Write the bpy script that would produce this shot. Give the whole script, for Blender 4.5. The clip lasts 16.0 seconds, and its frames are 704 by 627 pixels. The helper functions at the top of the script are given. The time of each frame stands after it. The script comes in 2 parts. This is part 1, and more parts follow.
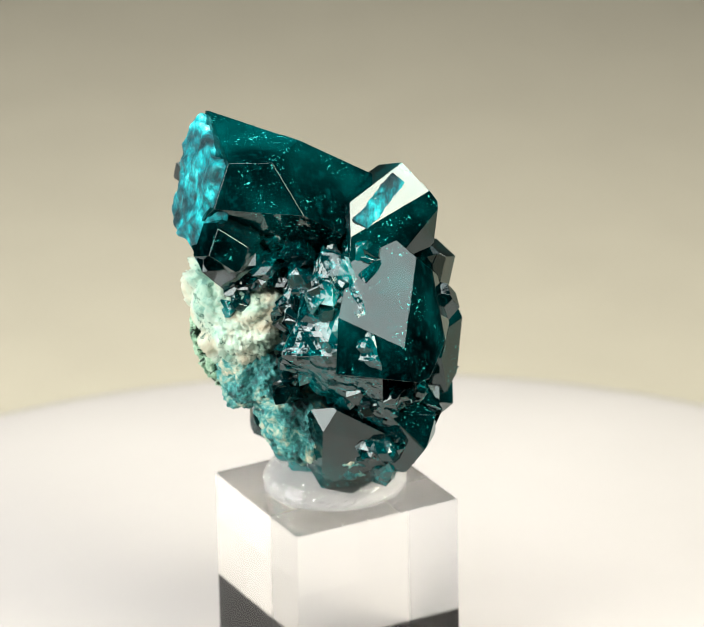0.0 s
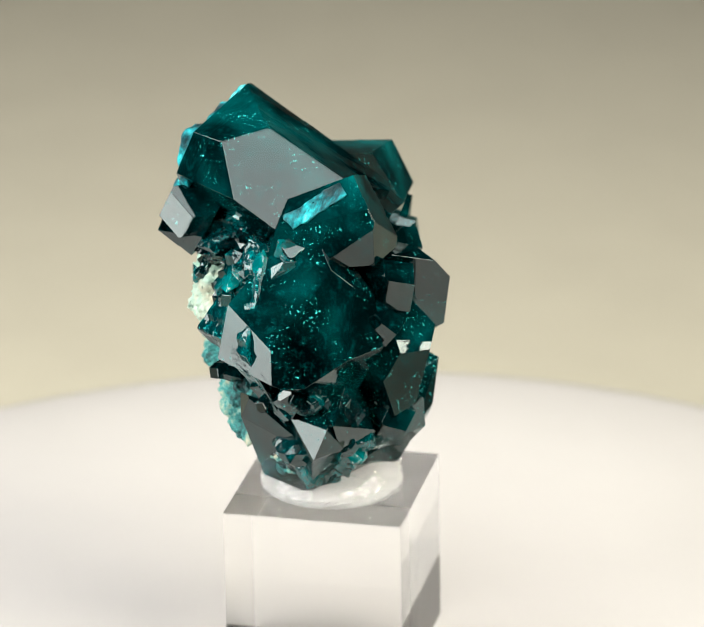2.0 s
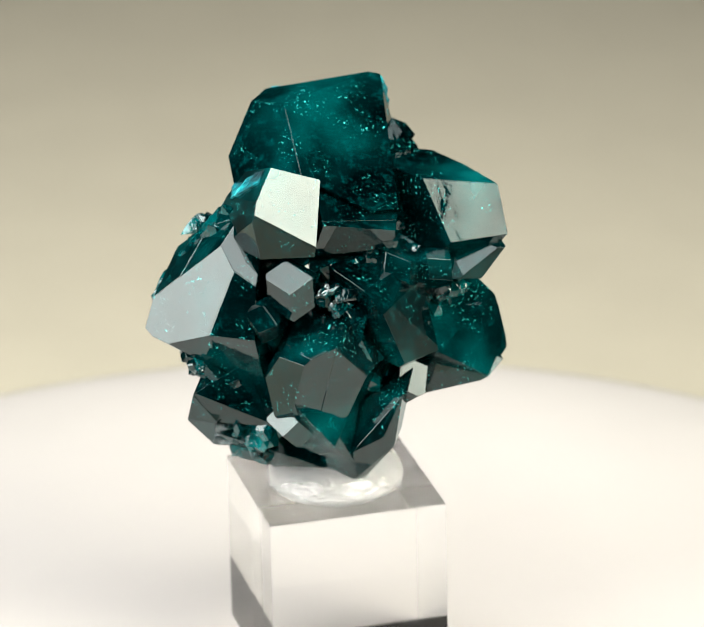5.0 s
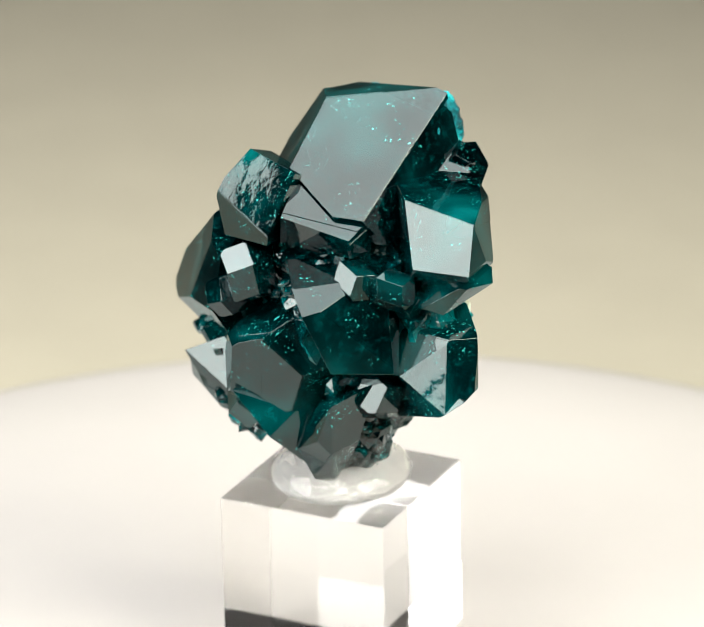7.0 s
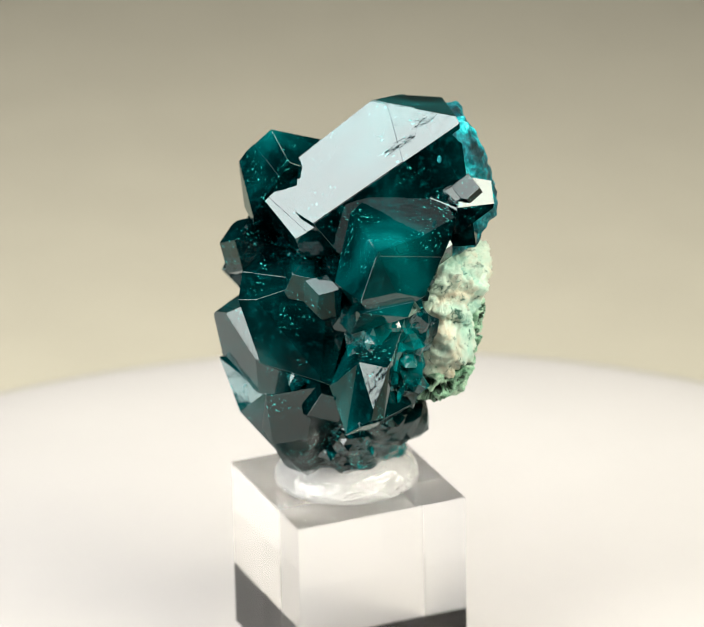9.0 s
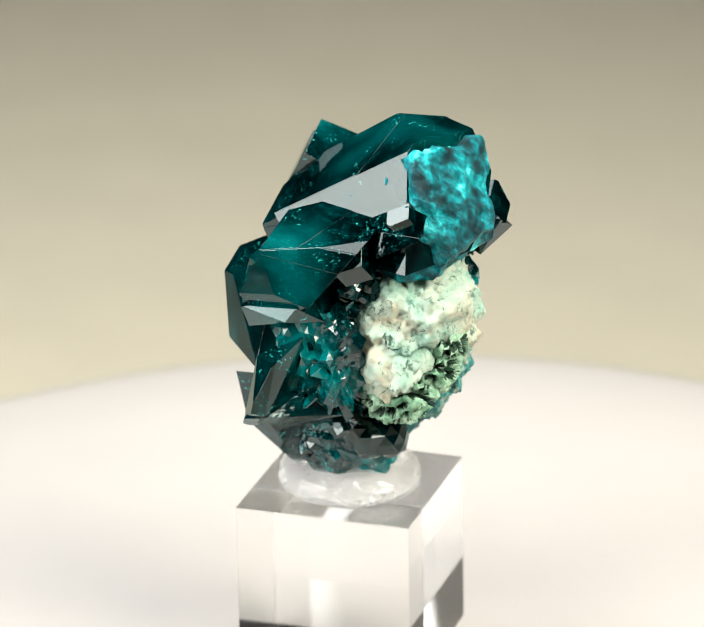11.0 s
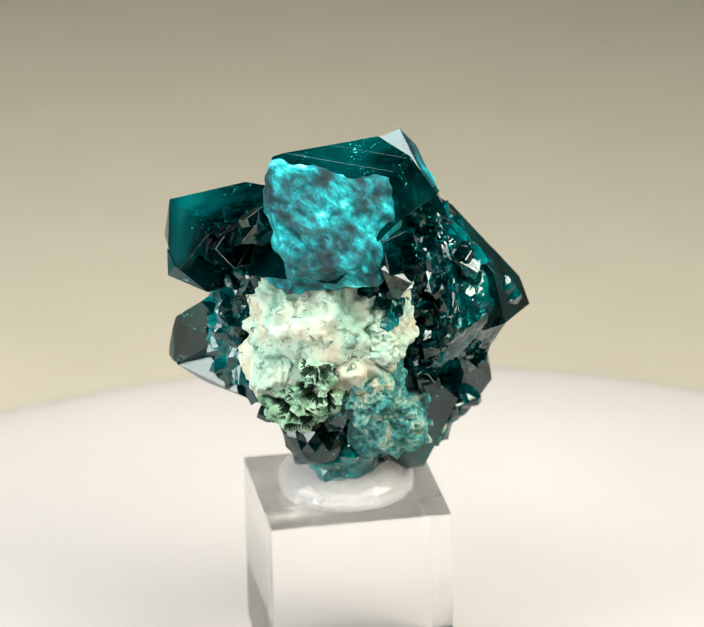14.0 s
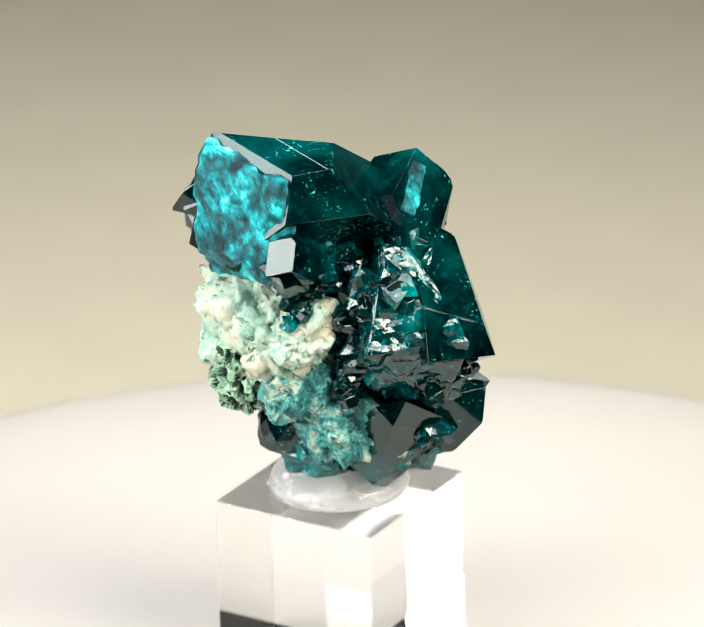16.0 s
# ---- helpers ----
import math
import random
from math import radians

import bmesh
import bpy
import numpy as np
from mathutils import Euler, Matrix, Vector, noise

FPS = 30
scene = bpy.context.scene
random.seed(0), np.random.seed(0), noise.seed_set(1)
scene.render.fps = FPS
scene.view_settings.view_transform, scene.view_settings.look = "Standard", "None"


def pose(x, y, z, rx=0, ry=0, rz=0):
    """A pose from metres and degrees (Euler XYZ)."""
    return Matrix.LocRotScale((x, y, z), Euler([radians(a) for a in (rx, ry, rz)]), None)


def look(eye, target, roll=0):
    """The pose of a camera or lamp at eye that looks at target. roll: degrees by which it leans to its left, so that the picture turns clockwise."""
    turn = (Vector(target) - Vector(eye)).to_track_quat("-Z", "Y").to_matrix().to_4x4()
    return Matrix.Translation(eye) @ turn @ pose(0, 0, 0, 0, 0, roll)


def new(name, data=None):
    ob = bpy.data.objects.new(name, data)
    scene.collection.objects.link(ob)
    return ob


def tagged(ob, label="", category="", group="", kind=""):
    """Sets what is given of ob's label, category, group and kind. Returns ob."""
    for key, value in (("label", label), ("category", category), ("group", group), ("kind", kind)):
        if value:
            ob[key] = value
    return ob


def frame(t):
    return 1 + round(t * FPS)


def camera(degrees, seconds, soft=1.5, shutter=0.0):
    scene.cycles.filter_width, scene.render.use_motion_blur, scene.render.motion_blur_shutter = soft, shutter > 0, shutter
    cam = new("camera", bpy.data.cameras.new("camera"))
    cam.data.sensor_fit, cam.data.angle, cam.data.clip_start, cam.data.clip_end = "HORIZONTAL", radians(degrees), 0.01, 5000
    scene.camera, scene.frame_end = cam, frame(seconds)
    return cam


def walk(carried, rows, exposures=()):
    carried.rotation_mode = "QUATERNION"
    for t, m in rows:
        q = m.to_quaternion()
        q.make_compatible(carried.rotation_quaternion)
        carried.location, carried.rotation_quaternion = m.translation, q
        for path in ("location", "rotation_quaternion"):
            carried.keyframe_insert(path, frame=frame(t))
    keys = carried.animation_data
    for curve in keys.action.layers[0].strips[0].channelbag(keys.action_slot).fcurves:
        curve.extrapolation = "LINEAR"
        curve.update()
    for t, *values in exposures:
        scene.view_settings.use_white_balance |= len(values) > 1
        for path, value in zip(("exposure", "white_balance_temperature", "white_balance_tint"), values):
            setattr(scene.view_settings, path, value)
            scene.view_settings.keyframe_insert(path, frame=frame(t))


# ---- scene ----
cam = camera(8.667, 16.0, soft=0.9)
cam.data.dof.use_dof, cam.data.dof.focus_distance, cam.data.dof.aperture_fstop = True, 0.620, 30.0
EYE = Vector((0.0, -0.5889, 0.2856))
PITCH, YAW, ROLL = 22.449, 0.198, -1.183
AIM = EYE + Vector((math.sin(radians(YAW)) * math.cos(radians(PITCH)),
                    math.cos(radians(YAW)) * math.cos(radians(PITCH)),
                    -math.sin(radians(PITCH))))
CAM_POSE = look(EYE, AIM, ROLL)
walk(cam, [(0.0, CAM_POSE), (16.0, CAM_POSE)], exposures=[(0.0, -0.37), (1.5, -0.43), (3.0, -0.30), (7.5, -0.29), (9.0, -0.37), (12.0, -0.29), (14.0, -0.43), (15.5, -0.32), (16.0, -0.32)])
TURN_RATE = 20.576        # degrees a second, clockwise from above

# ---------------------------------------------------------------- light
world = bpy.data.worlds.new("studio_world")
scene.world = world
world.use_nodes = True
world.node_tree.nodes["Background"].inputs[0].default_value = (1.0, 0.96, 0.9, 1)
world.node_tree.nodes["Background"].inputs[1].default_value = 0.25


def area_lamp(name, az, el, dist, sx, sy, power, colour=(1, 1, 1), aim=(0, 0, 0.03), spread=180):
    data = bpy.data.lights.new(name, "AREA")
    data.shape, data.size, data.size_y, data.energy, data.color, data.spread = "RECTANGLE", sx, sy, power, colour, radians(spread)
    ob = new(name, data)
    a, e = radians(az), radians(el)
    at = Vector(aim) + dist * Vector((math.cos(a) * math.cos(e), math.sin(a) * math.cos(e), math.sin(e)))
    ob.matrix_world = look(at, aim)
    return ob


area_lamp("lamp_left", -154, 20, 0.55, 0.48, 0.44, 2.6, (1.0, 0.98, 0.94), spread=95)
area_lamp("lamp_right", -29, 40, 0.55, 0.50, 0.26, 1.5, (1.0, 0.94, 0.80), spread=68)
area_lamp("lamp_back_left", 148, 54, 0.55, 0.16, 0.26, 0.75, (1.0, 0.99, 0.98), spread=120)
area_lamp("lamp_back", 88, 62, 0.60, 0.34, 0.22, 0.55, (1.0, 0.99, 0.98), spread=120)
area_lamp("lamp_top", -114, 66, 0.55, 0.15, 0.11, 0.6, (1.0, 0.99, 0.98))
area_lamp("softbox_top", -84, 75, 0.62, 0.58, 0.54, 2.7, (1.0, 0.99, 0.97), (0, -0.04, 0.0), 110)


# ---------------------------------------------------------------- materials
def material(name):
    m = bpy.data.materials.new(name)
    m.use_nodes = True
    nt = m.node_tree
    return m, nt, nt.nodes["Principled BSDF"]


def node(nt, kind, **inputs):
    n = nt.nodes.new(kind)
    for key, value in inputs.items():
        n.inputs[key.replace("_", " ")].default_value = value
    return n


def ramp(nt, src, stops):
    r = nt.nodes.new("ShaderNodeValToRGB")
    while len(r.color_ramp.elements) < len(stops):
        r.color_ramp.elements.new(0.5)
    for e, (p, c) in zip(r.color_ramp.elements, stops):
        e.position, e.color = p, (*c, 1)
    nt.links.new(src, r.inputs[0])
    return r.outputs[0]


def noise_tex(nt, scale, detail=4.0, rough=0.55, dist=0.0):
    co = nt.nodes.new("ShaderNodeTexCoord")
    n = node(nt, "ShaderNodeTexNoise", Scale=scale, Detail=detail, Roughness=rough, Distortion=dist)
    nt.links.new(co.outputs["Object"], n.inputs["Vector"])
    return n.outputs[0]


def bump(nt, b, height, strength, distance):
    n = node(nt, "ShaderNodeBump", Strength=strength, Distance=distance)
    nt.links.new(height, n.inputs["Height"])
    nt.links.new(n.outputs[0], b.inputs["Normal"])


def mat_plain(name, colour, rough, scale=60.0, vary=0.06, relief=0.0002):
    m, nt, b = material(name)
    b.inputs["Roughness"].default_value = rough
    lo = tuple(c * (1 - vary) for c in colour)
    hi = tuple(min(1, c * (1 + vary)) for c in colour)
    nt.links.new(ramp(nt, noise_tex(nt, scale), [(0.3, lo), (0.7, hi)]), b.inputs["Base Color"])
    bump(nt, b, noise_tex(nt, scale * 8), 0.15, relief)
    return m


def mat_crystal(name="dioptase", lift=1.0, rough=0.03, relief=0.05, clear=0.3):
    """Deep teal gem: clear dark body, faint veils, inner glow and clusters of bright sparkles painted into the base
    colour, growth lines along the long axis.
    """
    m, nt, b = material(name)
    b.inputs["IOR"].default_value = 1.72
    b.inputs["Roughness"].default_value = rough
    # lighter teal clouds in the colour stand in for light refracted inside the gem
    body = ramp(nt, noise_tex(nt, 85, 2, 0.45, 0.2), [(0.36, (0.0, 0.0012 * lift, 0.0016 * lift)), (0.52, (0.0, 0.010 * lift, 0.011 * lift)), (0.68, (0.0, 0.055 * lift, 0.056 * lift)), (0.82, (0.001, 0.13 * lift, 0.13 * lift))])
    veil = ramp(nt, noise_tex(nt, 760, 8, 0.75, 0.2), [(0.51, (0, 0, 0)), (0.65, (0.0, 0.030 * lift, 0.031 * lift)), (0.76, (0.003, 0.15 * lift, 0.15 * lift))])
    # inner glints, painted as small bright cyan dots
    sparkle = ramp(nt, noise_tex(nt, 2500, 4, 0.65), [(0.62, (0, 0, 0)), (0.68, (0.10, 0.95, 0.90))])
    where = ramp(nt, noise_tex(nt, 190, 3, 0.6), [(0.51, (0.02, 0.02, 0.02)), (0.64, (1, 1, 1))])

    def blend(kind, a, c):
        mix = nt.nodes.new("ShaderNodeMix")
        mix.data_type, mix.blend_type = "RGBA", kind
        mix.inputs[0].default_value = 1.0
        nt.links.new(a, mix.inputs[6])
        nt.links.new(c, mix.inputs[7])
        return mix.outputs[2]
    nt.links.new(blend("ADD", blend("ADD", body, veil), blend("MULTIPLY", sparkle, where)), b.inputs["Base Color"])
    co = nt.nodes.new("ShaderNodeTexCoord")
    mp = nt.nodes.new("ShaderNodeMapping")
    mp.vector_type = "TEXTURE"
    mp.inputs["Rotation"].default_value = (0.0, radians(35), radians(31))
    mp.inputs["Scale"].default_value = (16.0, 1.0, 1.0)
    lines = node(nt, "ShaderNodeTexNoise", Scale=520.0, Detail=2.0, Roughness=0.5)
    nt.links.new(co.outputs["Object"], mp.inputs["Vector"])
    nt.links.new(mp.outputs[0], lines.inputs["Vector"])
    broad = node(nt, "ShaderNodeBump", Strength=0.15, Distance=0.0012)
    nt.links.new(noise_tex(nt, 75, 1, 0.4, 0.8), broad.inputs["Height"])
    fine = node(nt, "ShaderNodeBump", Strength=relief, Distance=0.0004)
    nt.links.new(noise_tex(nt, 350, 3), fine.inputs["Height"])
    nt.links.new(broad.outputs[0], fine.inputs["Normal"])
    growth = node(nt, "ShaderNodeBump", Strength=0.055, Distance=0.0002)
    nt.links.new(lines.outputs[0], growth.inputs["Height"])
    nt.links.new(fine.outputs[0], growth.inputs["Normal"])
    nt.links.new(growth.outputs[0], b.inputs["Normal"])
    gem = node(nt, "ShaderNodeBsdfGlass", Color=(0.005, 0.27, 0.27, 1), Roughness=rough, IOR=1.70)
    nt.links.new(growth.outputs[0], gem.inputs["Normal"])
    both = nt.nodes.new("ShaderNodeMixShader")
    both.inputs[0].default_value = clear
    nt.links.new(b.outputs[0], both.inputs[1])
    nt.links.new(gem.outputs[0], both.inputs[2])
    nt.links.new(both.outputs[0], nt.nodes["Material Output"].inputs["Surface"])
    return m


def mat_glass(name, ior, rough=0.0, colour=(1, 1, 1)):
    m, nt, b = material(name)
    b.inputs["Base Color"].default_value = (*colour, 1)
    b.inputs["Transmission Weight"].default_value = 1.0
    b.inputs["IOR"].default_value = ior
    b.inputs["Roughness"].default_value = rough
    return m


def mat_putty():
    m, nt, b = material("clear_putty")
    b.inputs["Base Color"].default_value = (0.98, 0.98, 0.97, 1)
    b.inputs["Transmission Weight"].default_value = 0.78
    b.inputs["IOR"].default_value = 1.41
    b.inputs["Roughness"].default_value = 0.0
    co = nt.nodes.new("ShaderNodeTexCoord")
    mp = nt.nodes.new("ShaderNodeMapping")
    mp.inputs["Scale"].default_value = (1.0, 1.0, 2.6)
    folds = node(nt, "ShaderNodeTexNoise", Scale=170.0, Detail=1.0, Roughness=0.4, Distortion=2.6)
    nt.links.new(co.outputs["Object"], mp.inputs["Vector"])
    nt.links.new(mp.outputs[0], folds.inputs["Vector"])
    bump(nt, b, folds.outputs[0], 0.32, 0.0016)
    return m


def mat_broken():
    """Fibrous bright cyan fracture."""
    m, nt, b = material("broken_dioptase")
    b.inputs["IOR"].default_value = 1.64
    b.inputs["Roughness"].default_value = 0.38
    b.inputs["Specular IOR Level"].default_value = 0.22
    co = nt.nodes.new("ShaderNodeTexCoord")
    mp = nt.nodes.new("ShaderNodeMapping")
    mp.vector_type = "TEXTURE"
    mp.inputs["Rotation"].default_value = (radians(40), radians(15), radians(10))
    mp.inputs["Scale"].default_value = (1.0, 3.6, 1.3)
    fibre = node(nt, "ShaderNodeTexNoise", Scale=760.0, Detail=9.0, Roughness=0.78, Distortion=0.2)
    nt.links.new(co.outputs["Object"], mp.inputs["Vector"])
    nt.links.new(mp.outputs[0], fibre.inputs["Vector"])
    patch = noise_tex(nt, 210, 4, 0.6, 0.3)
    both = nt.nodes.new("ShaderNodeMath")
    both.operation = "MULTIPLY_ADD"
    both.inputs[1].default_value = 1.1
    nt.links.new(patch, both.inputs[0])
    half = nt.nodes.new("ShaderNodeMath")
    half.inputs[1].default_value = -0.54
    nt.links.new(fibre.outputs[0], half.inputs[0])
    nt.links.new(half.outputs[0], both.inputs[2])
    nt.links.new(ramp(nt, both.outputs[0], [(0.34, (0.0, 0.022, 0.028)), (0.45, (0.0, 0.075, 0.092)), (0.55, (0.0, 0.20, 0.235)), (0.64, (0.0, 0.42, 0.46)), (0.72, (0.10, 0.72, 0.74)), (0.82, (0.55, 0.92, 0.93))]), b.inputs["Base Color"])
    bump(nt, b, fibre.outputs[0], 0.8, 0.0009)
    return m


def mat_crust(name, stops):
    m, nt, b = material(name)
    b.inputs["Roughness"].default_value = 0.55
    nt.links.new(ramp(nt, noise_tex(nt, 330, 7, 0.68, 0.4), stops), b.inputs["Base Color"])
    bump(nt, b, noise_tex(nt, 750, 6, 0.6), 0.8, 0.0008)
    return m


def mat_matrix():
    """Pale mint crust, tan patches, small dark green pits and hairline cracks."""
    m, nt, b = material("pale_matrix")
    b.inputs["Roughness"].default_value = 0.7
    pale = ramp(nt, noise_tex(nt, 150, 7, 0.66, 0.6), [(0.30, (0.12, 0.34, 0.29)), (0.40, (0.34, 0.56, 0.45)), (0.50, (0.50, 0.63, 0.52)), (0.60, (0.55, 0.54, 0.41)), (0.72, (0.38, 0.32, 0.20))])
    pits = ramp(nt, noise_tex(nt, 520, 5, 0.72, 0.8), [(0.57, (0, 0, 0)), (0.66, (1, 1, 1))])
    mix = nt.nodes.new("ShaderNodeMix")
    mix.data_type = "RGBA"
    mix.inputs[7].default_value = (0.02, 0.10, 0.07, 1)
    nt.links.new(pits, mix.inputs[0])
    nt.links.new(pale, mix.inputs[6])
    nt.links.new(mix.outputs[2], b.inputs["Base Color"])
    bump(nt, b, noise_tex(nt, 620, 8, 0.72, 0.3), 0.8, 0.0011)
    return m


DIOPTASE = mat_crystal()
DRUSE = mat_crystal("dioptase_druse", 3.4, 0.07, 0.8, 0.2)
MATRIX = mat_matrix()
BROKEN = mat_broken()
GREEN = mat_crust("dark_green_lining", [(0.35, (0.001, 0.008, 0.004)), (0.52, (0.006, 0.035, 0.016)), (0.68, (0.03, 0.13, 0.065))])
RIM = mat_crust("pale_green_rim", [(0.34, (0.03, 0.12, 0.06)), (0.48, (0.18, 0.36, 0.23)), (0.64, (0.46, 0.64, 0.48))])
LOWER = mat_crust("lower_crust", [(0.36, (0.002, 0.018, 0.02)), (0.45, (0.006, 0.10, 0.10)), (0.52, (0.03, 0.26, 0.25)), (0.58, (0.22, 0.36, 0.29)), (0.66, (0.48, 0.46, 0.34)), (0.76, (0.62, 0.56, 0.42))])
ACRYLIC = mat_glass("clear_acrylic", 1.49)
PUTTY = mat_putty()
BUBBLE = mat_glass("air_bubble", 1.35)
DISC = mat_plain("white_turntable_plastic", (0.36, 0.347, 0.329), 0.5, 25.0, 0.03, 0.00005)
PAPER = mat_plain("beige_backdrop_paper", (0.285, 0.267, 0.207), 0.9, 40.0, 0.03)
WALL = mat_plain("dark_grey_wall_paint", (0.03, 0.03, 0.032), 0.8, 4.0, 0.05)


# ---------------------------------------------------------------- helpers for meshes
def mesh_object(name, bm, mat, parent=None, label="", smooth=False):
    me = bpy.data.meshes.new(name)
    bm.normal_update()
    bm.to_mesh(me)
    bm.free()
    me.materials.append(mat)
    if smooth:
        for p in me.polygons:
            p.use_smooth = True
    ob = new(name, me)
    if parent:
        ob.parent = parent
    if label:
        tagged(ob, label)
    return ob


def box(bm, x0, x1, y0, y1, z0, z1):
    m = Matrix.Translation(((x0 + x1) / 2, (y0 + y1) / 2, (z0 + z1) / 2)) @ Matrix.Diagonal((x1 - x0, y1 - y0, z1 - z0, 1))
    return bmesh.ops.create_cube(bm, size=1, matrix=m)["verts"]


def lathe(bm, profile, steps=96, origin=(0, 0, 0)):
    """Turn a profile of (radius, height) about z; the first and last radius may be 0."""
    rings = []
    for r, z in profile:
        if r < 1e-9:
            rings.append([bm.verts.new((origin[0], origin[1], origin[2] + z))])
        else:
            rings.append([bm.verts.new((origin[0] + r * math.cos(2 * math.pi * i / steps), origin[1] + r * math.sin(2 * math.pi * i / steps), origin[2] + z)) for i in range(steps)])
    for a, b in zip(rings, rings[1:]):
        for i in range(steps):
            j = (i + 1) % steps
            quad = [a[i % len(a)], a[j % len(a)], b[j % len(b)], b[i % len(b)]]
            quad = list(dict.fromkeys(quad))
            if len(quad) > 2:
                bm.faces.new(quad)
    bmesh.ops.recalc_face_normals(bm, faces=bm.faces)


def direction(az, el):
    a, e = radians(az), radians(el)
    return Vector((math.cos(a) * math.cos(e), math.sin(a) * math.cos(e), math.sin(e)))


# ---------------------------------------------------------------- the room round the stage
def slab(name, dims, mat, label):
    bm = bmesh.new()
    box(bm, *dims)
    return tagged(mesh_object(name, bm, mat), label, "", "", "structure")


slab("floor", (-2, 2, -2, 2, -0.10, -0.0515), WALL, "plain dark grey floor of the studio room")
slab("ceiling", (-2, 2, -2, 2, 1.65, 1.70), WALL, "plain dark grey ceiling of the studio room")
slab("wall_north", (-2, 2, 2, 2.1, -0.1, 1.7), WALL, "plain dark grey wall of the studio room")
slab("wall_south", (-2, 2, -2.1, -2, -0.1, 1.7), WALL, "plain dark grey wall of the studio room")
slab("wall_east", (2, 2.1, -2, 2, -0.1, 1.7), WALL, "plain dark grey wall of the studio room")
slab("wall_west", (-2.1, -2, -2, 2, -0.1, 1.7), WALL, "plain dark grey wall of the studio room")


def backdrop():
    """A sheet of paper that lies on the table and sweeps up behind the turntable."""
    bm = bmesh.new()
    prof = [(-0.9, -0.05), (0.6, -0.05)]
    for i in range(1, 17):
        a = radians(60 * i / 16)
        prof.append((0.6 + 0.35 * math.sin(a), -0.05 + 0.35 * (1 - math.cos(a))))
    rows = [[bm.verts.new((x, y, z)) for y, z in prof] for x in (-0.9, 0.9)]
    for i in range(len(prof) - 1):
        bm.faces.new((rows[0][i], rows[1][i], rows[1][i + 1], rows[0][i + 1]))
    bmesh.ops.recalc_face_normals(bm, faces=bm.faces)
    bmesh.ops.solidify(bm, geom=list(bm.faces), thickness=0.001)
    return tagged(mesh_object("backdrop", bm, PAPER, smooth=True), "seamless beige paper backdrop curving up behind the turntable", "backdrop", "", "structure")


backdrop()

# ---------------------------------------------------------------- the turntable and what it carries
DISC_Z, TILT_X, TILT_Y, DISC_C, DISC_R = -0.0081, -0.0026, -0.0042, (0.0006, -0.0036), 0.1022


def turntable():
    root = tagged(new("turntable"), "round white plastic display turntable with a softly rounded rim", "turntable")
    bm = bmesh.new()
    R = DISC_R
    crown = [(R - 0.034 + 0.044 * u, -0.0046 * u ** 2.6) for u in (0.0, 0.15, 0.3, 0.45, 0.6, 0.7, 0.8, 0.88, 0.95, 1.0)]
    lathe(bm, [(0, 0), (R * 0.4, 0)] + crown + [(R + 0.0105, -0.0060), (R + 0.009, -0.0085), (0, -0.0085)], 160)
    top = mesh_object("disc", bm, DISC, root, smooth=True)
    top.matrix_basis = Matrix.Translation((DISC_C[0], DISC_C[1], DISC_Z + TILT_X * DISC_C[0] + TILT_Y * DISC_C[1])) @ Vector((0, 0, 1)).rotation_difference(Vector((-TILT_X, -TILT_Y, 1)).normalized()).to_matrix().to_4x4()
    bm = bmesh.new()
    lathe(bm, [(0, 0), (R * 0.85, 0), (R * 0.85, -0.026), (R * 0.82, -0.028), (0, -0.028)], 96)
    foot = mesh_object("motor_base", bm, DISC, root, "plain white motor base", smooth=True)
    foot.location = (0, 0, DISC_Z - 0.0132)
    return root


CUBE_C, CUBE_S, CUBE_TURN, CUBE_TOP = (-0.00078, -0.00100), 0.0250, 27.4, 0.0169


def stand():
    bm = bmesh.new()
    h = CUBE_TOP - DISC_Z - 0.00013
    box(bm, -CUBE_S / 2, CUBE_S / 2, -CUBE_S / 2, CUBE_S / 2, -h, 0)
    bmesh.ops.bevel(bm, geom=list(bm.edges), offset=0.0001, segments=2, affect="EDGES")
    root = mesh_object("display_cube", bm, ACRYLIC)
    return tagged(root, "clear polished acrylic display cube standing on the turntable", "stand")


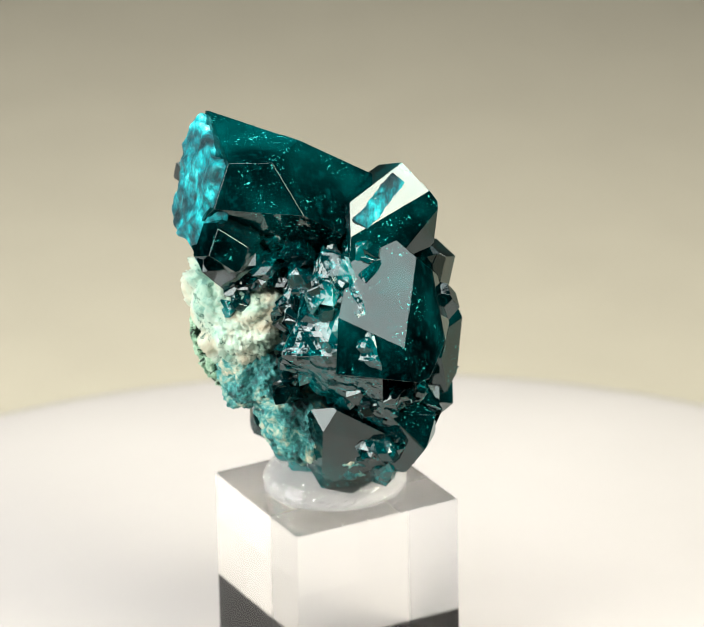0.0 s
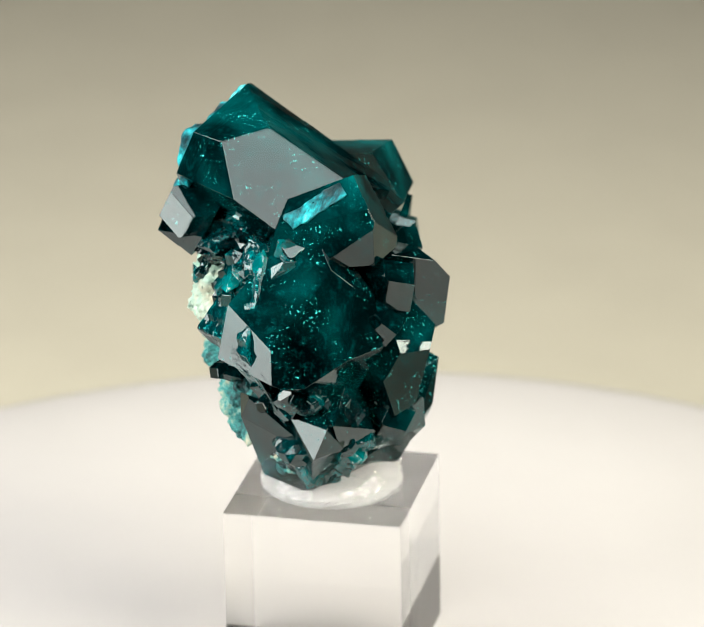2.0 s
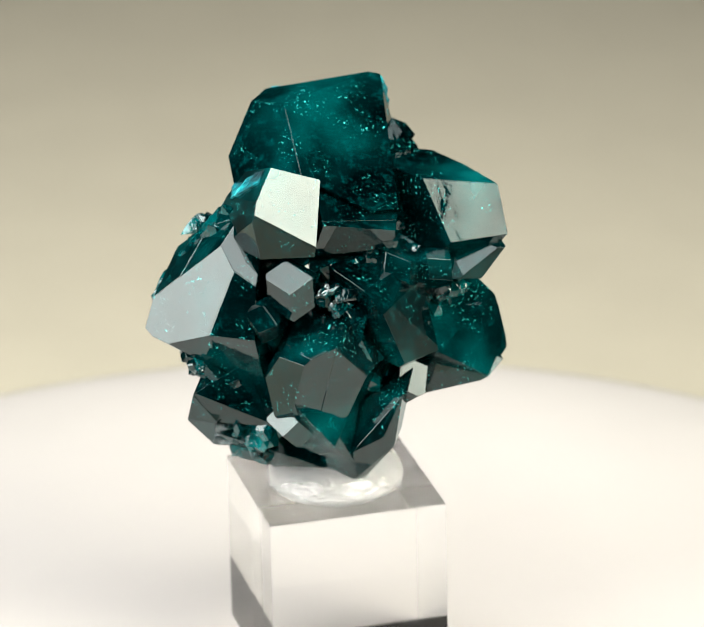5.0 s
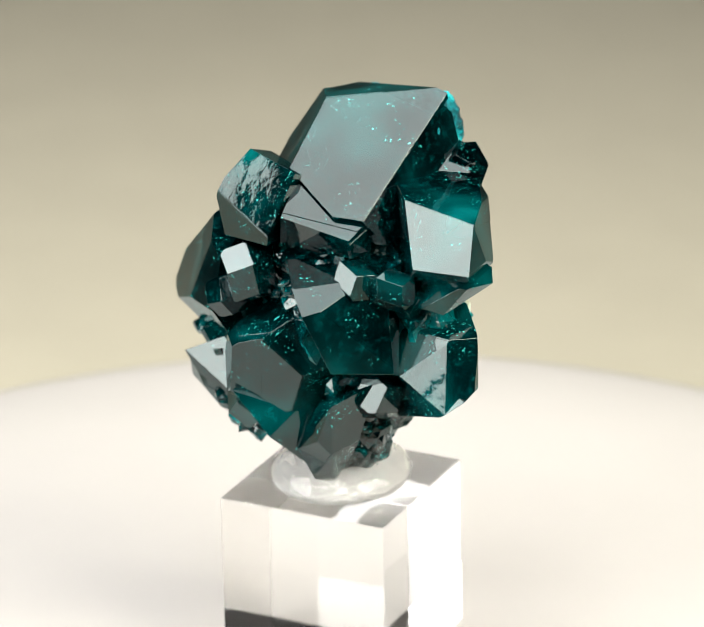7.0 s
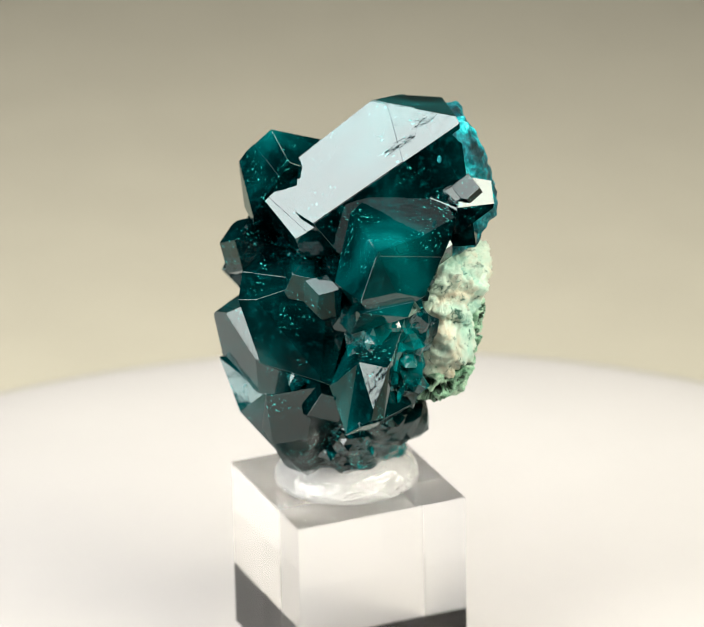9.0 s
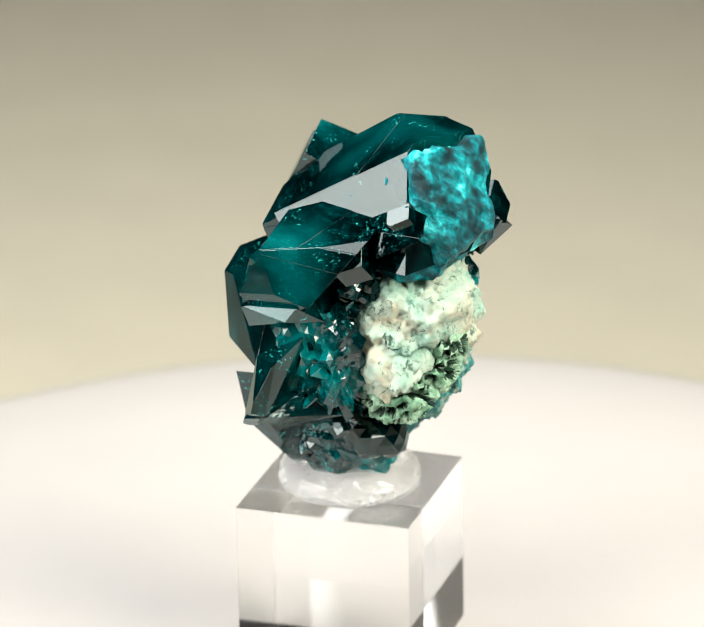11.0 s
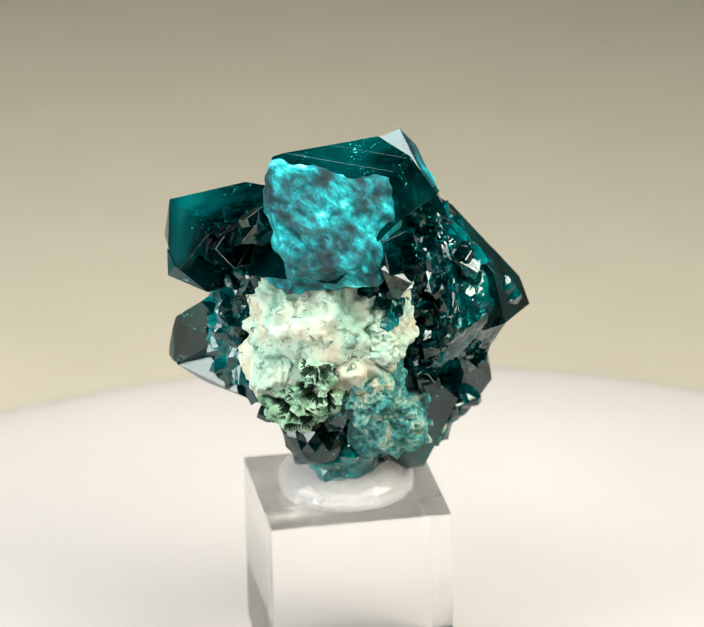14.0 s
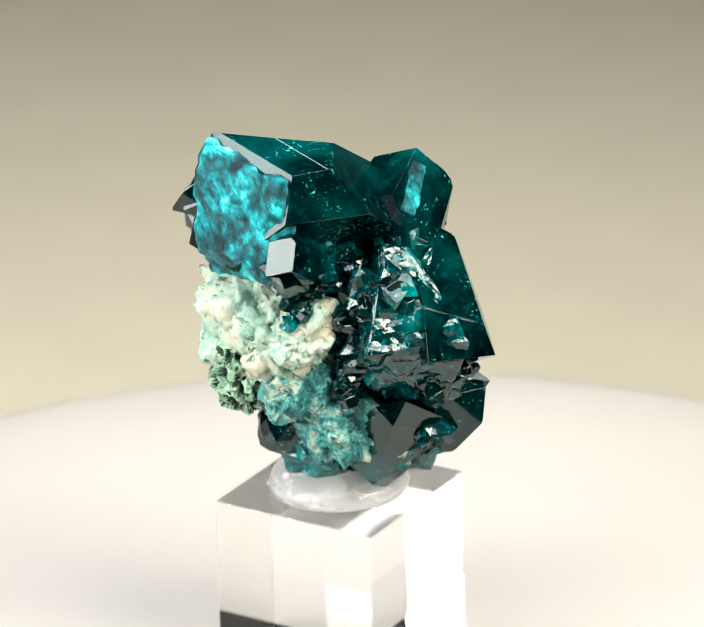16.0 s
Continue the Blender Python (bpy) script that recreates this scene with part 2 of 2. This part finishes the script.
def putty():
    """A pressed blob of clear gel with a rippled skin and trapped bubbles."""
    bm = bmesh.new()
    R = 0.0098
    lathe(bm, [(0, 0.00005), (R * 0.93, 0.00005), (R * 0.985, 0.0005), (R, 0.0013), (R * 0.985, 0.0020), (R * 0.94, 0.0028), (R * 0.86, 0.0035), (R * 0.76, 0.0041), (R * 0.62, 0.0046), (R * 0.4, 0.0050), (0, 0.0052)], 96)
    for v in bm.verts:
        a, h = math.atan2(v.co.y, v.co.x), v.co.z / 0.005
        swell = 1 + 0.03 * math.sin(2 * a + 1.0) + 0.025 * math.sin(5 * a) * h + 0.02 * noise.noise(v.co * 700)
        v.co.x *= swell
        v.co.y *= swell
        v.co.z *= 1 + 0.10 * math.sin(3 * a + 0.6) * h
    root = mesh_object("mounting_putty", bm, PUTTY, smooth=True)
    root.visible_shadow = False
    rnd = random.Random(3)
    for i in range(16):
        a, r, size = rnd.choice((150, 170, 200, 60, -60)) + rnd.uniform(-25, 25), rnd.uniform(0.88, 0.99) * R, rnd.choice((0.00022, 0.00028, 0.0004, 0.0006))
        bm = bmesh.new()
        bmesh.ops.create_icosphere(bm, subdivisions=3, radius=size)
        bub = mesh_object("bubble", bm, BUBBLE, root, smooth=True)
        bub.location = (r * math.cos(radians(a)), r * math.sin(radians(a)), rnd.uniform(0.0006, 0.0024))
        bub.visible_shadow = False
    return tagged(root, "clear gel mounting putty with small air bubbles under the mineral", "putty")


def cut_block(faces, bevel):
    bm = bmesh.new()
    bmesh.ops.create_cube(bm, size=60)
    for az, el, d in faces:
        n = direction(az, el)
        geom = list(bm.verts) + list(bm.edges) + list(bm.faces)
        cut = bmesh.ops.bisect_plane(bm, geom=geom, dist=1e-5, plane_co=n * d, plane_no=n, clear_outer=True)
        edges = [e for e in cut["geom_cut"] if isinstance(e, bmesh.types.BMEdge)]
        if len(edges) > 2:
            bmesh.ops.contextual_create(bm, geom=edges)
    bmesh.ops.remove_doubles(bm, verts=list(bm.verts), dist=0.02)
    bmesh.ops.dissolve_degenerate(bm, edges=list(bm.edges), dist=0.02)
    bmesh.ops.recalc_face_normals(bm, faces=bm.faces)
    if bevel:
        bmesh.ops.bevel(bm, geom=list(bm.edges), offset=bevel, segments=1, affect="EDGES", clamp_overlap=True)
    return bm


def crystal(parent, centre, faces, name="crystal", label="", mat=None, bevel=0.03, steps=2):
    """A crystal cut by flat faces, with growth steps: thin raised plates on its faces.
    centre in mm; faces: (azimuth, elevation, distance in mm) of each face's normal."""
    rnd = random.Random(int(abs(centre[0] * 71 + centre[1] * 37 + centre[2] * 13) * 10))
    bm = cut_block(faces, bevel)
    place = Matrix.Translation(Vector(centre) * 0.001) @ Matrix.Scale(0.001, 4)
    bmesh.ops.transform(bm, matrix=place, verts=bm.verts)
    ob = mesh_object(name, bm, mat or DIOPTASE, parent, label)
    for k in range(steps):
        lead = faces[(2 * k) % len(faces)]
        n0 = direction(lead[0], lead[1])
        beside = [f for f in faces if f != lead and -0.3 < direction(f[0], f[1]).dot(n0) < 0.85]
        if not beside:
            continue
        edge = rnd.choice(beside)
        raised = []
        for f in faces:
            if f == lead:
                raised.append((f[0], f[1], f[2] + rnd.uniform(0.07, 0.13)))
            elif f == edge:
                raised.append((f[0] + rnd.uniform(-9, 9), f[1] + rnd.uniform(-9, 9), f[2] * rnd.uniform(0.25, 0.7)))
            else:
                raised.append((f[0], f[1], f[2] - 0.02))
        plate = cut_block(raised, bevel * 0.6)
        bmesh.ops.transform(plate, matrix=place, verts=plate.verts)
        mesh_object("growth_step", plate, mat or DIOPTASE, ob)
    return ob


def habit(az, el, roll, radius, length, steep=42.0, cap=None):
    """Faces of a six-sided dioptase prism on the axis (az, el), ended by three rhombohedron faces at both ends."""
    ax = direction(az, el)
    side = ax.orthogonal().normalized()
    faces = []

    def add(n, d):
        n = n.normalized()
        faces.append((math.degrees(math.atan2(n.y, n.x)), math.degrees(math.asin(max(-1, min(1, n.z)))), d))
    for i in range(6):
        add(Matrix.Rotation(radians(roll + 60 * i), 3, ax) @ side, radius * (1 + 0.12 * math.sin(i * 2.4 + roll)))
    for i in range(3):
        for s, off in ((1, 30), (-1, 90)):
            v = Matrix.Rotation(radians(roll + off + 120 * i), 3, ax) @ side
            n = v * math.sin(radians(steep)) + ax * s * math.cos(radians(steep))
            add(n, length * math.cos(radians(steep)))
    return faces


def lump(parent, name, centre, radii, mat, coarse, fine, label="", box=2.0, sub=6, shards=False, hollow=0.0, lining=None, lean=0.0):
    """An uneven mass; sizes in mm. shards: flat splintered faces; hollow: depth of the pits, lined with another material."""
    bm = bmesh.new()
    bmesh.ops.create_icosphere(bm, subdivisions=sub, radius=1)
    c, r = Vector(centre), Vector(radii)
    deep = {}
    for v in bm.verts:
        n = v.co.normalized()
        q = 1 / (abs(n.x) ** box + abs(n.y) ** box + abs(n.z) ** box) ** (1 / box)
        p = Vector((n.x * r.x, n.y * r.y, n.z * r.z)) * q
        k = 1 + coarse * noise.noise(p * 0.18 + c) + fine * (noise.noise(p * 0.5 + c) - 0.6 * abs(noise.noise(p * 1.1)) + 0.35 * noise.noise(p * 2.3) - 0.25 * abs(noise.noise(p * 4.1)))
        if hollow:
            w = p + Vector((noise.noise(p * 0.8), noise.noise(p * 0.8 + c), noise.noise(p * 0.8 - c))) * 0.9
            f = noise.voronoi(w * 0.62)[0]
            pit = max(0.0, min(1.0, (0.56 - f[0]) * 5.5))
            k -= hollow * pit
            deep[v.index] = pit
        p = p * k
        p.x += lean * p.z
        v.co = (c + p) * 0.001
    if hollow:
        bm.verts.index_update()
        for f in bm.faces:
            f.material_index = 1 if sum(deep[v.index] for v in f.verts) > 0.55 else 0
    ob = mesh_object(name, bm, mat, parent, label, smooth=not shards)
    if lining:
        ob.data.materials.append(lining)
    return ob


def rough_up(ob, cuts, amount, freq):
    """Break a crystal's flat faces into an uneven fracture; amount in mm."""
    bm = bmesh.new()
    bm.from_mesh(ob.data)
    bmesh.ops.triangulate(bm, faces=bm.faces)
    for _ in range(cuts):
        bmesh.ops.subdivide_edges(bm, edges=list(bm.edges), cuts=1, use_grid_fill=True)
        if len(bm.verts) > 14000:
            break
    bm.normal_update()
    moved = [(v, v.normal * 0.001 * amount * (noise.noise(v.co * 1000 * freq * 0.35) * 1.6 + noise.noise(v.co * 1000 * freq) * 0.8)) for v in bm.verts]
    for v, d in moved:
        v.co += d
    bm.to_mesh(ob.data)
    bm.free()


def splinter(rnd, r, az):
    """Faces of an irregular broken piece with one long side towards az."""
    faces = []
    for i in range(11):
        n = Vector((rnd.gauss(0, 1), rnd.gauss(0, 1), rnd.gauss(0, 1))).normalized()
        faces.append((math.degrees(math.atan2(n.y, n.x)), math.degrees(math.asin(n.z)), r * rnd.uniform(0.5, 1.0)))
    for i in range(3):
        faces.append((az + rnd.uniform(-35, 35), rnd.uniform(-25, 50), r * rnd.uniform(0.55, 0.8)))
    faces += [(0, 90, 1.5 * r), (0, -90, 1.5 * r), (az + 90, 0, 1.5 * r), (az - 90, 0, 1.5 * r), (az + 180, 0, 2 * r), (az, 0, 1.5 * r)]
    return faces


def druse(parent):
    """Small crystals and splinters between the large crystals, cluster by cluster: centre, spread, outward azimuth, count, size range (mm)."""
    rnd = random.Random(7)
    for centre, spread, az, count, (r0, r1) in (
            ((1, -15, 54), (5, 2.5, 4), -100, 14, (0.9, 2.0)), ((5, -16, 39), (6, 3, 4), -80, 10, (0.9, 2.0)),
            ((-4, -15, 47), (5, 3, 6), -110, 24, (1.0, 2.4)), ((6, -12, 28), (4, 3, 3), -60, 7, (0.8, 1.8)),
            ((-1, -19, 51), (3.5, 1.6, 5), -100, 20, (1.1, 2.3)), ((-6, -14, 39), (4, 3, 4), -120, 12, (0.9, 2.0)),
            ((-12, -10, 53), (4, 3, 2), -120, 10, (0.9, 1.8)), ((-12, 7, 51), (3, 4, 3), 160, 14, (1.0, 2.2)),
            ((-9, 12, 41), (3, 3, 6), 140, 24, (1.0, 2.4)), ((4, 7, 31), (4, 2, 3), 60, 6, (0.8, 1.8)),
            ((9, 2, 48), (2, 3, 3), 20, 6, (0.8, 1.8)), ((-6, 8, 31), (3, 2, 3), 130, 10, (0.9, 2.0)),
            ((8, -17, 37.5), (5, 3, 1.2), -70, 10, (1.0, 2.0)), ((11, -3, 33), (2.5, 3, 2), -20, 8, (0.9, 2.0)),
            ((6, -17.5, 37), (4, 2, 1.5), -120, 16, (1.4, 2.8)), ((1.5, -12, 30), (3, 2, 4), -115, 14, (1.2, 2.4)),
            ((-14, -3, 56), (2, 5, 1), 180, 14, (1.0, 2.0)), ((-13, -11, 50), (3, 3, 4), -130, 14, (0.8, 1.6))):
        for _ in range(int(count * 1.7)):
            at = [c + max(-0.6, min(0.6, rnd.gauss(0, 0.42))) * s for c, s in zip(centre, spread)]
            r = rnd.uniform(r0, r1) * rnd.choice((0.5, 0.7, 0.9))
            if rnd.random() < 0.75:
                crystal(parent, at, splinter(rnd, r, az), "splinter", mat=rnd.choice((DRUSE, DRUSE, DRUSE, DIOPTASE)), bevel=0.04, steps=0)
            else:
                crystal(parent, at, habit(az + rnd.uniform(-60, 60), rnd.uniform(-35, 55), rnd.uniform(0, 60), r * 0.8, r * rnd.uniform(1.2, 2.0), rnd.uniform(38, 58)), "small_crystal", bevel=0.05, steps=0)


def specimen():
    root = tagged(new("dioptase_specimen"), "cluster of dark teal glassy dioptase crystals on pale green matrix", "mineral specimen")
    lump(root, "core", (-2.0, -0.5, 43.0), (12.0, 12.0, 16.5), DRUSE, 0.20, 0.22, "dark splintered crystal mass between the crystals", sub=4, shards=True)
    lump(root, "splintered_mass", (0.5, -13.0, 47.0), (8.0, 5.5, 10.5), DRUSE, 0.30, 0.40, "", sub=4, shards=True)
    lump(root, "splintered_mass", (5.0, -11.0, 29.5), (6.5, 5.5, 6.5), DRUSE, 0.30, 0.40, "", sub=4, shards=True)
    lump(root, "splintered_mass", (-8.0, 10.0, 42.0), (5.5, 6.0, 9.5), DRUSE, 0.30, 0.40, "", sub=4, shards=True)
    lump(root, "splintered_mass", (-1.8, -0.5, 25.0), (8.0, 7.6, 6.2), DRUSE, 0.20, 0.14, "", sub=4, shards=True)
    lump(root, "splintered_mass", (-8.0, -6.0, 54.5), (8.0, 8.0, 5.0), DRUSE, 0.30, 0.40, "", sub=4, shards=True)
    lump(root, "matrix", (-11.6, -1.6, 45.0), (8.2, 9.8, 9.6), MATRIX, 0.26, 0.17, "pale mint green crusty matrix", 2.4, lean=-0.14)
    lump(root, "matrix", (-12.0, 3.0, 43.0), (6.2, 5.0, 9.0), MATRIX, 0.30, 0.20, "", 2.3)
    lump(root, "pale_nodule", (-17.2, -4.2, 46.4), (2.8, 4.2, 4.6), MATRIX, 0.16, 0.08, "smooth pale mint nodule", 2.2)
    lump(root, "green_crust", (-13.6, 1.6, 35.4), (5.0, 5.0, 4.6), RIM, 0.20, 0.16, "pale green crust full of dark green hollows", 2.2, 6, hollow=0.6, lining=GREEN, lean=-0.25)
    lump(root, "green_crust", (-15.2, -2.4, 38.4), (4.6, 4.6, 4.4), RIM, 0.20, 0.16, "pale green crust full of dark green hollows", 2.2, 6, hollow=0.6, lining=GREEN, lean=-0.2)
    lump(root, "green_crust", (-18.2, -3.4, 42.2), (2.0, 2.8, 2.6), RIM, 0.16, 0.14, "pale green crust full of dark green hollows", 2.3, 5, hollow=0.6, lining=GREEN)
    lump(root, "matrix", (-11.4, -8.6, 46.0), (5.0, 5.2, 5.4), MATRIX, 0.34, 0.24, "", 2.3)
    lump(root, "lower_crust", (-11.2, -7.6, 37.8), (5.4, 4.8, 5.6), LOWER, 0.24, 0.22, "teal and tan stained crust beside the matrix", 2.3)
    lump(root, "lower_crust", (-5.6, -8.4, 31.5), (6.0, 6.2, 7.6), LOWER, 0.22, 0.20, "teal and tan stained crust under the matrix", 2.3, lean=-0.30)
    lump(root, "lower_crust", (1.0, -10.8, 28.6), (4.6, 4.2, 6.4), LOWER, 0.22, 0.20, "", 2.3, lean=-0.15)
    lump(root, "dark_base", (-6.0, 0.6, 28.2), (5.8, 6.0, 5.0), DIOPTASE, 0.34, 0.08, "dark teal glassy base under the green hollows", 2.4, 3, shards=True)
    broken = crystal(root, (-15.0, -4.5, 62.5), [(-165, 22, 4.7), (180, 8, 6.0), (155, 20, 8.0), (-135, 5, 7.2), (-105, -10, 8.5), (-165, -35, 8.0), (135, -10, 8.2), (100, 0, 8.6), (0, 0, 0.5), (46, 56, 8.6), (-100, 80, 7.2), (101, 12, 9.2), (-97, 16, 8.8), (-30, -75, 8.0)], "broken_end", "bright cyan broken end of the largest crystal", BROKEN, 0.0, 0)
    rough_up(broken, 5, 0.55, 0.8)
    patch = crystal(root, (6.5, -10.1, 63.2), [(-71, 36, 0.3), (109, -36, 1.2), (46, 32, 3.6), (-134, -32, 5.2), (165, 38, 1.2), (-15, -38, 1.1)], "fracture_patch", "bright cyan splintered edge of a crystal", BROKEN, 0.0, 0)
    rough_up(patch, 5, 0.22, 1.6)
    druse(root)
    crystal(root, (-6.0, -3.0, 62.0), [(46, 56, 5.7), (-39, 35, 8.3), (-100, 80, 9.2), (101, 12, 9.7), (-97, 16, 12.2), (180, 8, 12.4), (-165, 22, 12.2), (-100, -40, 8.8), (36, -32, 13.2), (-10, -25, 9.2), (0, -90, 7.0), (-130, -20, 15.6), (-80, -25, 16.5), (-114, 0, 14.2)])
    crystal(root, (9.5, -6.0, 60.0), [(38, 28, 2.6), (-69, 34, 4.1), (-42, -11, 4.5), (16, -4, 3.5), (-63, 18, 3.9), (-165, 10, 9.2), (110, -10, 5.5), (0, -90, 5.0), (168, 59, 5.9)])
    crystal(root, (7.0, -14.0, 46.0), [(-71, 45, 7.3), (-27, 18, 5.9), (-6, 12, 6.8), (-6, -32, 7.4), (-37, -52, 8.7), (-105, -62, 7.6), (165, 0, 4.5), (30, 0, 11.6), (90, 0, 6.0), (20, 45, 9.5), (-92, 14, 9.4)])
    crystal(root, (11.0, 0.0, 37.0), [(-14, 67, 7.2), (-25, 43, 7.5), (37, -15, 3.1), (80, -24, 5.3), (24, -22, 4.6), (72, 18, 6.0), (-27, 1, 5.9), (0, -45, 5.6), (60, -50, 5.8), (180, 0, 8.0), (-80, 30, 7.0), (-95, -15, 6.1), (-60, -55, 9.1)])
    crystal(root, (-8.0, 13.0, 55.0), [(134, 13, 6.4), (141, 40, 7.6), (120, 80, 5.9), (29, 24, 6.0), (115, 6, 7.6), (117, -25, 7.4), (8, 23, 8.0), (40, -50, 10.0), (180, -10, 8.2), (-150, -40, 3.4), (-90, 0, 7.0), (150, -50, 6.5), (-25, 0, 5.0), (30, -35, 6.9)])
    crystal(root, (-7.1, 18.1, 50.1), [(178, -80, 2.0), (-3, 38, 2.8), (-108, 6, 5.1), (106, 79, 2.4), (139, -66, 1.7), (-147, 43, 4.1), (101, -38, 2.2), (29, 0, 3.9), (116, 24, 3.6), (165, -14, 4.4), (12, -66, 4.0), (40, 75, 2.6), (111, 4, 3.6)])
    crystal(root, (-5.4, 17.8, 39.2), [(-162, -19, 2.3), (-131, 5, 5.0), (8, 62, 4.1), (30, 12, 2.4), (-174, -62, 3.7), (11, 31, 3.1), (-6, -38, 5.5), (-28, -6, 6.7), (53, 12, 2.5), (165, -4, 3.5), (74, 23, 3.1), (78, 54, 4.3), (129, 0, 4.2), (119, -48, 5.1), (146, -0, 4.0)])
    crystal(root, (-6.4, 14.7, 34.6), [(3, 1, 4.0), (-77, -11, 5.7), (101, 68, 3.1), (137, -68, 2.0), (162, 27, 3.1), (-138, 41, 4.7), (25, 32, 4.3), (-117, 22, 5.5), (153, -56, 2.1), (150, -44, 2.2), (125, -54, 2.6)])
    crystal(root, (2.3, 8.4, 44.5), [(-119, 20, 5.9), (-38, -24, 5.5), (162, -9, 4.9), (78, 18, 4.2), (60, 74, 7.2), (72, 8, 4.4), (-40, -71, 6.8), (78, 14, 4.0), (120, 9, 4.7), (-143, 7, 6.2), (-143, -68, 8.1), (66, 40, 6.0), (58, -56, 7.6)])
    crystal(root, (6.2, 6.3, 27.8), [(-118, 38, 3.6), (139, -16, 3.9), (131, -29, 3.7), (-52, 23, 3.3), (91, -10, 3.3), (-117, -71, 9.0), (96, -34, 3.0), (-25, -25, 4.7), (-60, 67, 5.2), (-27, 26, 3.4), (20, -27, 3.3), (58, -43, 3.5), (-32, -61, 7.2), (-2, 9, 3.7), (43, -10, 3.9)])
    crystal(root, (10.0, 0.5, 30.1), [(120, 76, 3.3), (-71, -2, 4.2), (-177, -14, 2.8), (-24, -35, 3.0), (-16, -48, 3.2), (56, 14, 3.0), (69, 0, 3.0), (81, 2, 3.3), (74, 48, 3.3)])
    crystal(root, (9.2, -14.3, 30.7), [(94, 5, 4.4), (-167, 75, 4.9), (41, -26, 2.6), (-149, 1, 4.3), (-120, -17, 2.9), (24, -40, 2.7), (-77, 71, 4.8), (172, -10, 6.7), (7, 6, 3.7), (93, 21, 4.9), (-86, 15, 4.2), (-132, -44, 4.8), (-15, -13, 3.5), (26, -4, 3.4), (-15, -35, 3.1), (-97, 4, 4.0)])
    crystal(root, (9.6, -10.6, 33.9), [(-178, 6, 3.5), (102, -20, 4.7), (-122, -19, 2.6), (18, 18, 2.4), (34, 23, 2.6), (-4, -71, 4.3), (-146, 66, 3.9), (-105, 56, 3.8), (3, -15, 3.5)])
    crystal(root, (-17.3, 5.4, 60.6), [(-158, -65, 1.8), (-59, 38, 2.4), (50, 1, 2.8), (-135, -23, 2.7), (-36, 3, 3.4), (68, 50, 2.0), (-85, 34, 2.7), (117, 38, 2.1), (116, 20, 2.3), (61, 17, 2.4)])
    crystal(root, (0.4, -10.5, 26.7), [(37, 34, 5.5), (-8, -47, 6.5), (-88, -25, 4.0), (165, -42, 4.9), (89, 61, 4.6), (132, 45, 5.0), (51, 41, 5.3), (-150, -11, 4.7), (7, 57, 6.7), (-77, -41, 4.3), (145, -11, 6.4), (-83, -10, 5.8), (-43, -51, 5.7), (-124, 13, 8.6), (-145, -65, 5.9)])
    crystal(root, (-15.2, -13.2, 55.9), [(102, 4, 1.7), (-83, 46, 1.6), (-80, -34, 2.3), (18, -18, 3.6), (119, -21, 1.8), (0, -45, 3.4), (179, -34, 2.4), (156, 73, 2.9), (-130, 42, 2.7)])
    splintered = crystal(root, (-0.7, -16.4, 47.6), [(15, 9, 3.6), (79, -20, 5.3), (-110, -30, 6.1), (-113, 23, 4.2), (164, 13, 4.3), (150, 13, 4.5), (-133, -42, 7.0), (-86, 40, 5.9), (38, 48, 8.1), (-161, 25, 5.3)], "splintered_crystal", mat=DRUSE, bevel=0.0, steps=0)
    rough_up(splintered, 4, 0.55, 0.6)
    crystal(root, (3.6, 9.2, 50.8), habit(60, 35, 15, 2.6, 3.2))
    crystal(root, (0.2, 13.4, 50.0), habit(75, 30, 40, 2.6, 3.4))
    crystal(root, (-18.0, 4.6, 61.6), habit(150, 35, 20, 2.3, 2.9))
    crystal(root, (13.6, -6.5, 46.6), habit(-10, -15, 5, 2.4, 3.2))
    crystal(root, (-13.0, 10.0, 56.5), habit(160, 10, 25, 3.0, 4.0))
    crystal(root, (-14.5, -13.0, 58.0), habit(-120, 0, 10, 3.4, 4.6))
    crystal(root, (3.6, -12.6, 56.2), habit(-110, 40, 10, 2.4, 3.2))
    crystal(root, (12.0, -3.4, 50.6), habit(10, 12, 18, 3.4, 4.4))
    crystal(root, (-2.4, 13.0, 47.6), habit(85, 25, 8, 2.2, 3.0))
    crystal(root, (12.4, -3.4, 31.6), habit(-15, -20, 30, 2.8, 3.6))
    crystal(root, (0.6, 9.6, 33.6), habit(80, 35, 12, 3.2, 4.0))
    crystal(root, (3.0, 3.0, 58.0), [(46, 55, 2.4), (25, -20, 4.2), (101, -10, 6.0), (-55, 10, 5.8), (180, 0, 3.0), (0, -90, 4.0)])
    return root


TABLE, CUBE, GEL, MINERAL = turntable(), stand(), putty(), specimen()


def motions():
    """The turntable carries the cube, the putty and the mineral round its axis."""
    for thing, home in ((TABLE, Matrix()), (CUBE, pose(CUBE_C[0], CUBE_C[1], CUBE_TOP, 0, 0, CUBE_TURN)), (GEL, pose(CUBE_C[0], CUBE_C[1], CUBE_TOP)), (MINERAL, Matrix())):
        walk(thing, [(0.5 * i, pose(0, 0, 0, 0, 0, -TURN_RATE * 0.5 * i) @ home) for i in range(33)])


motions()
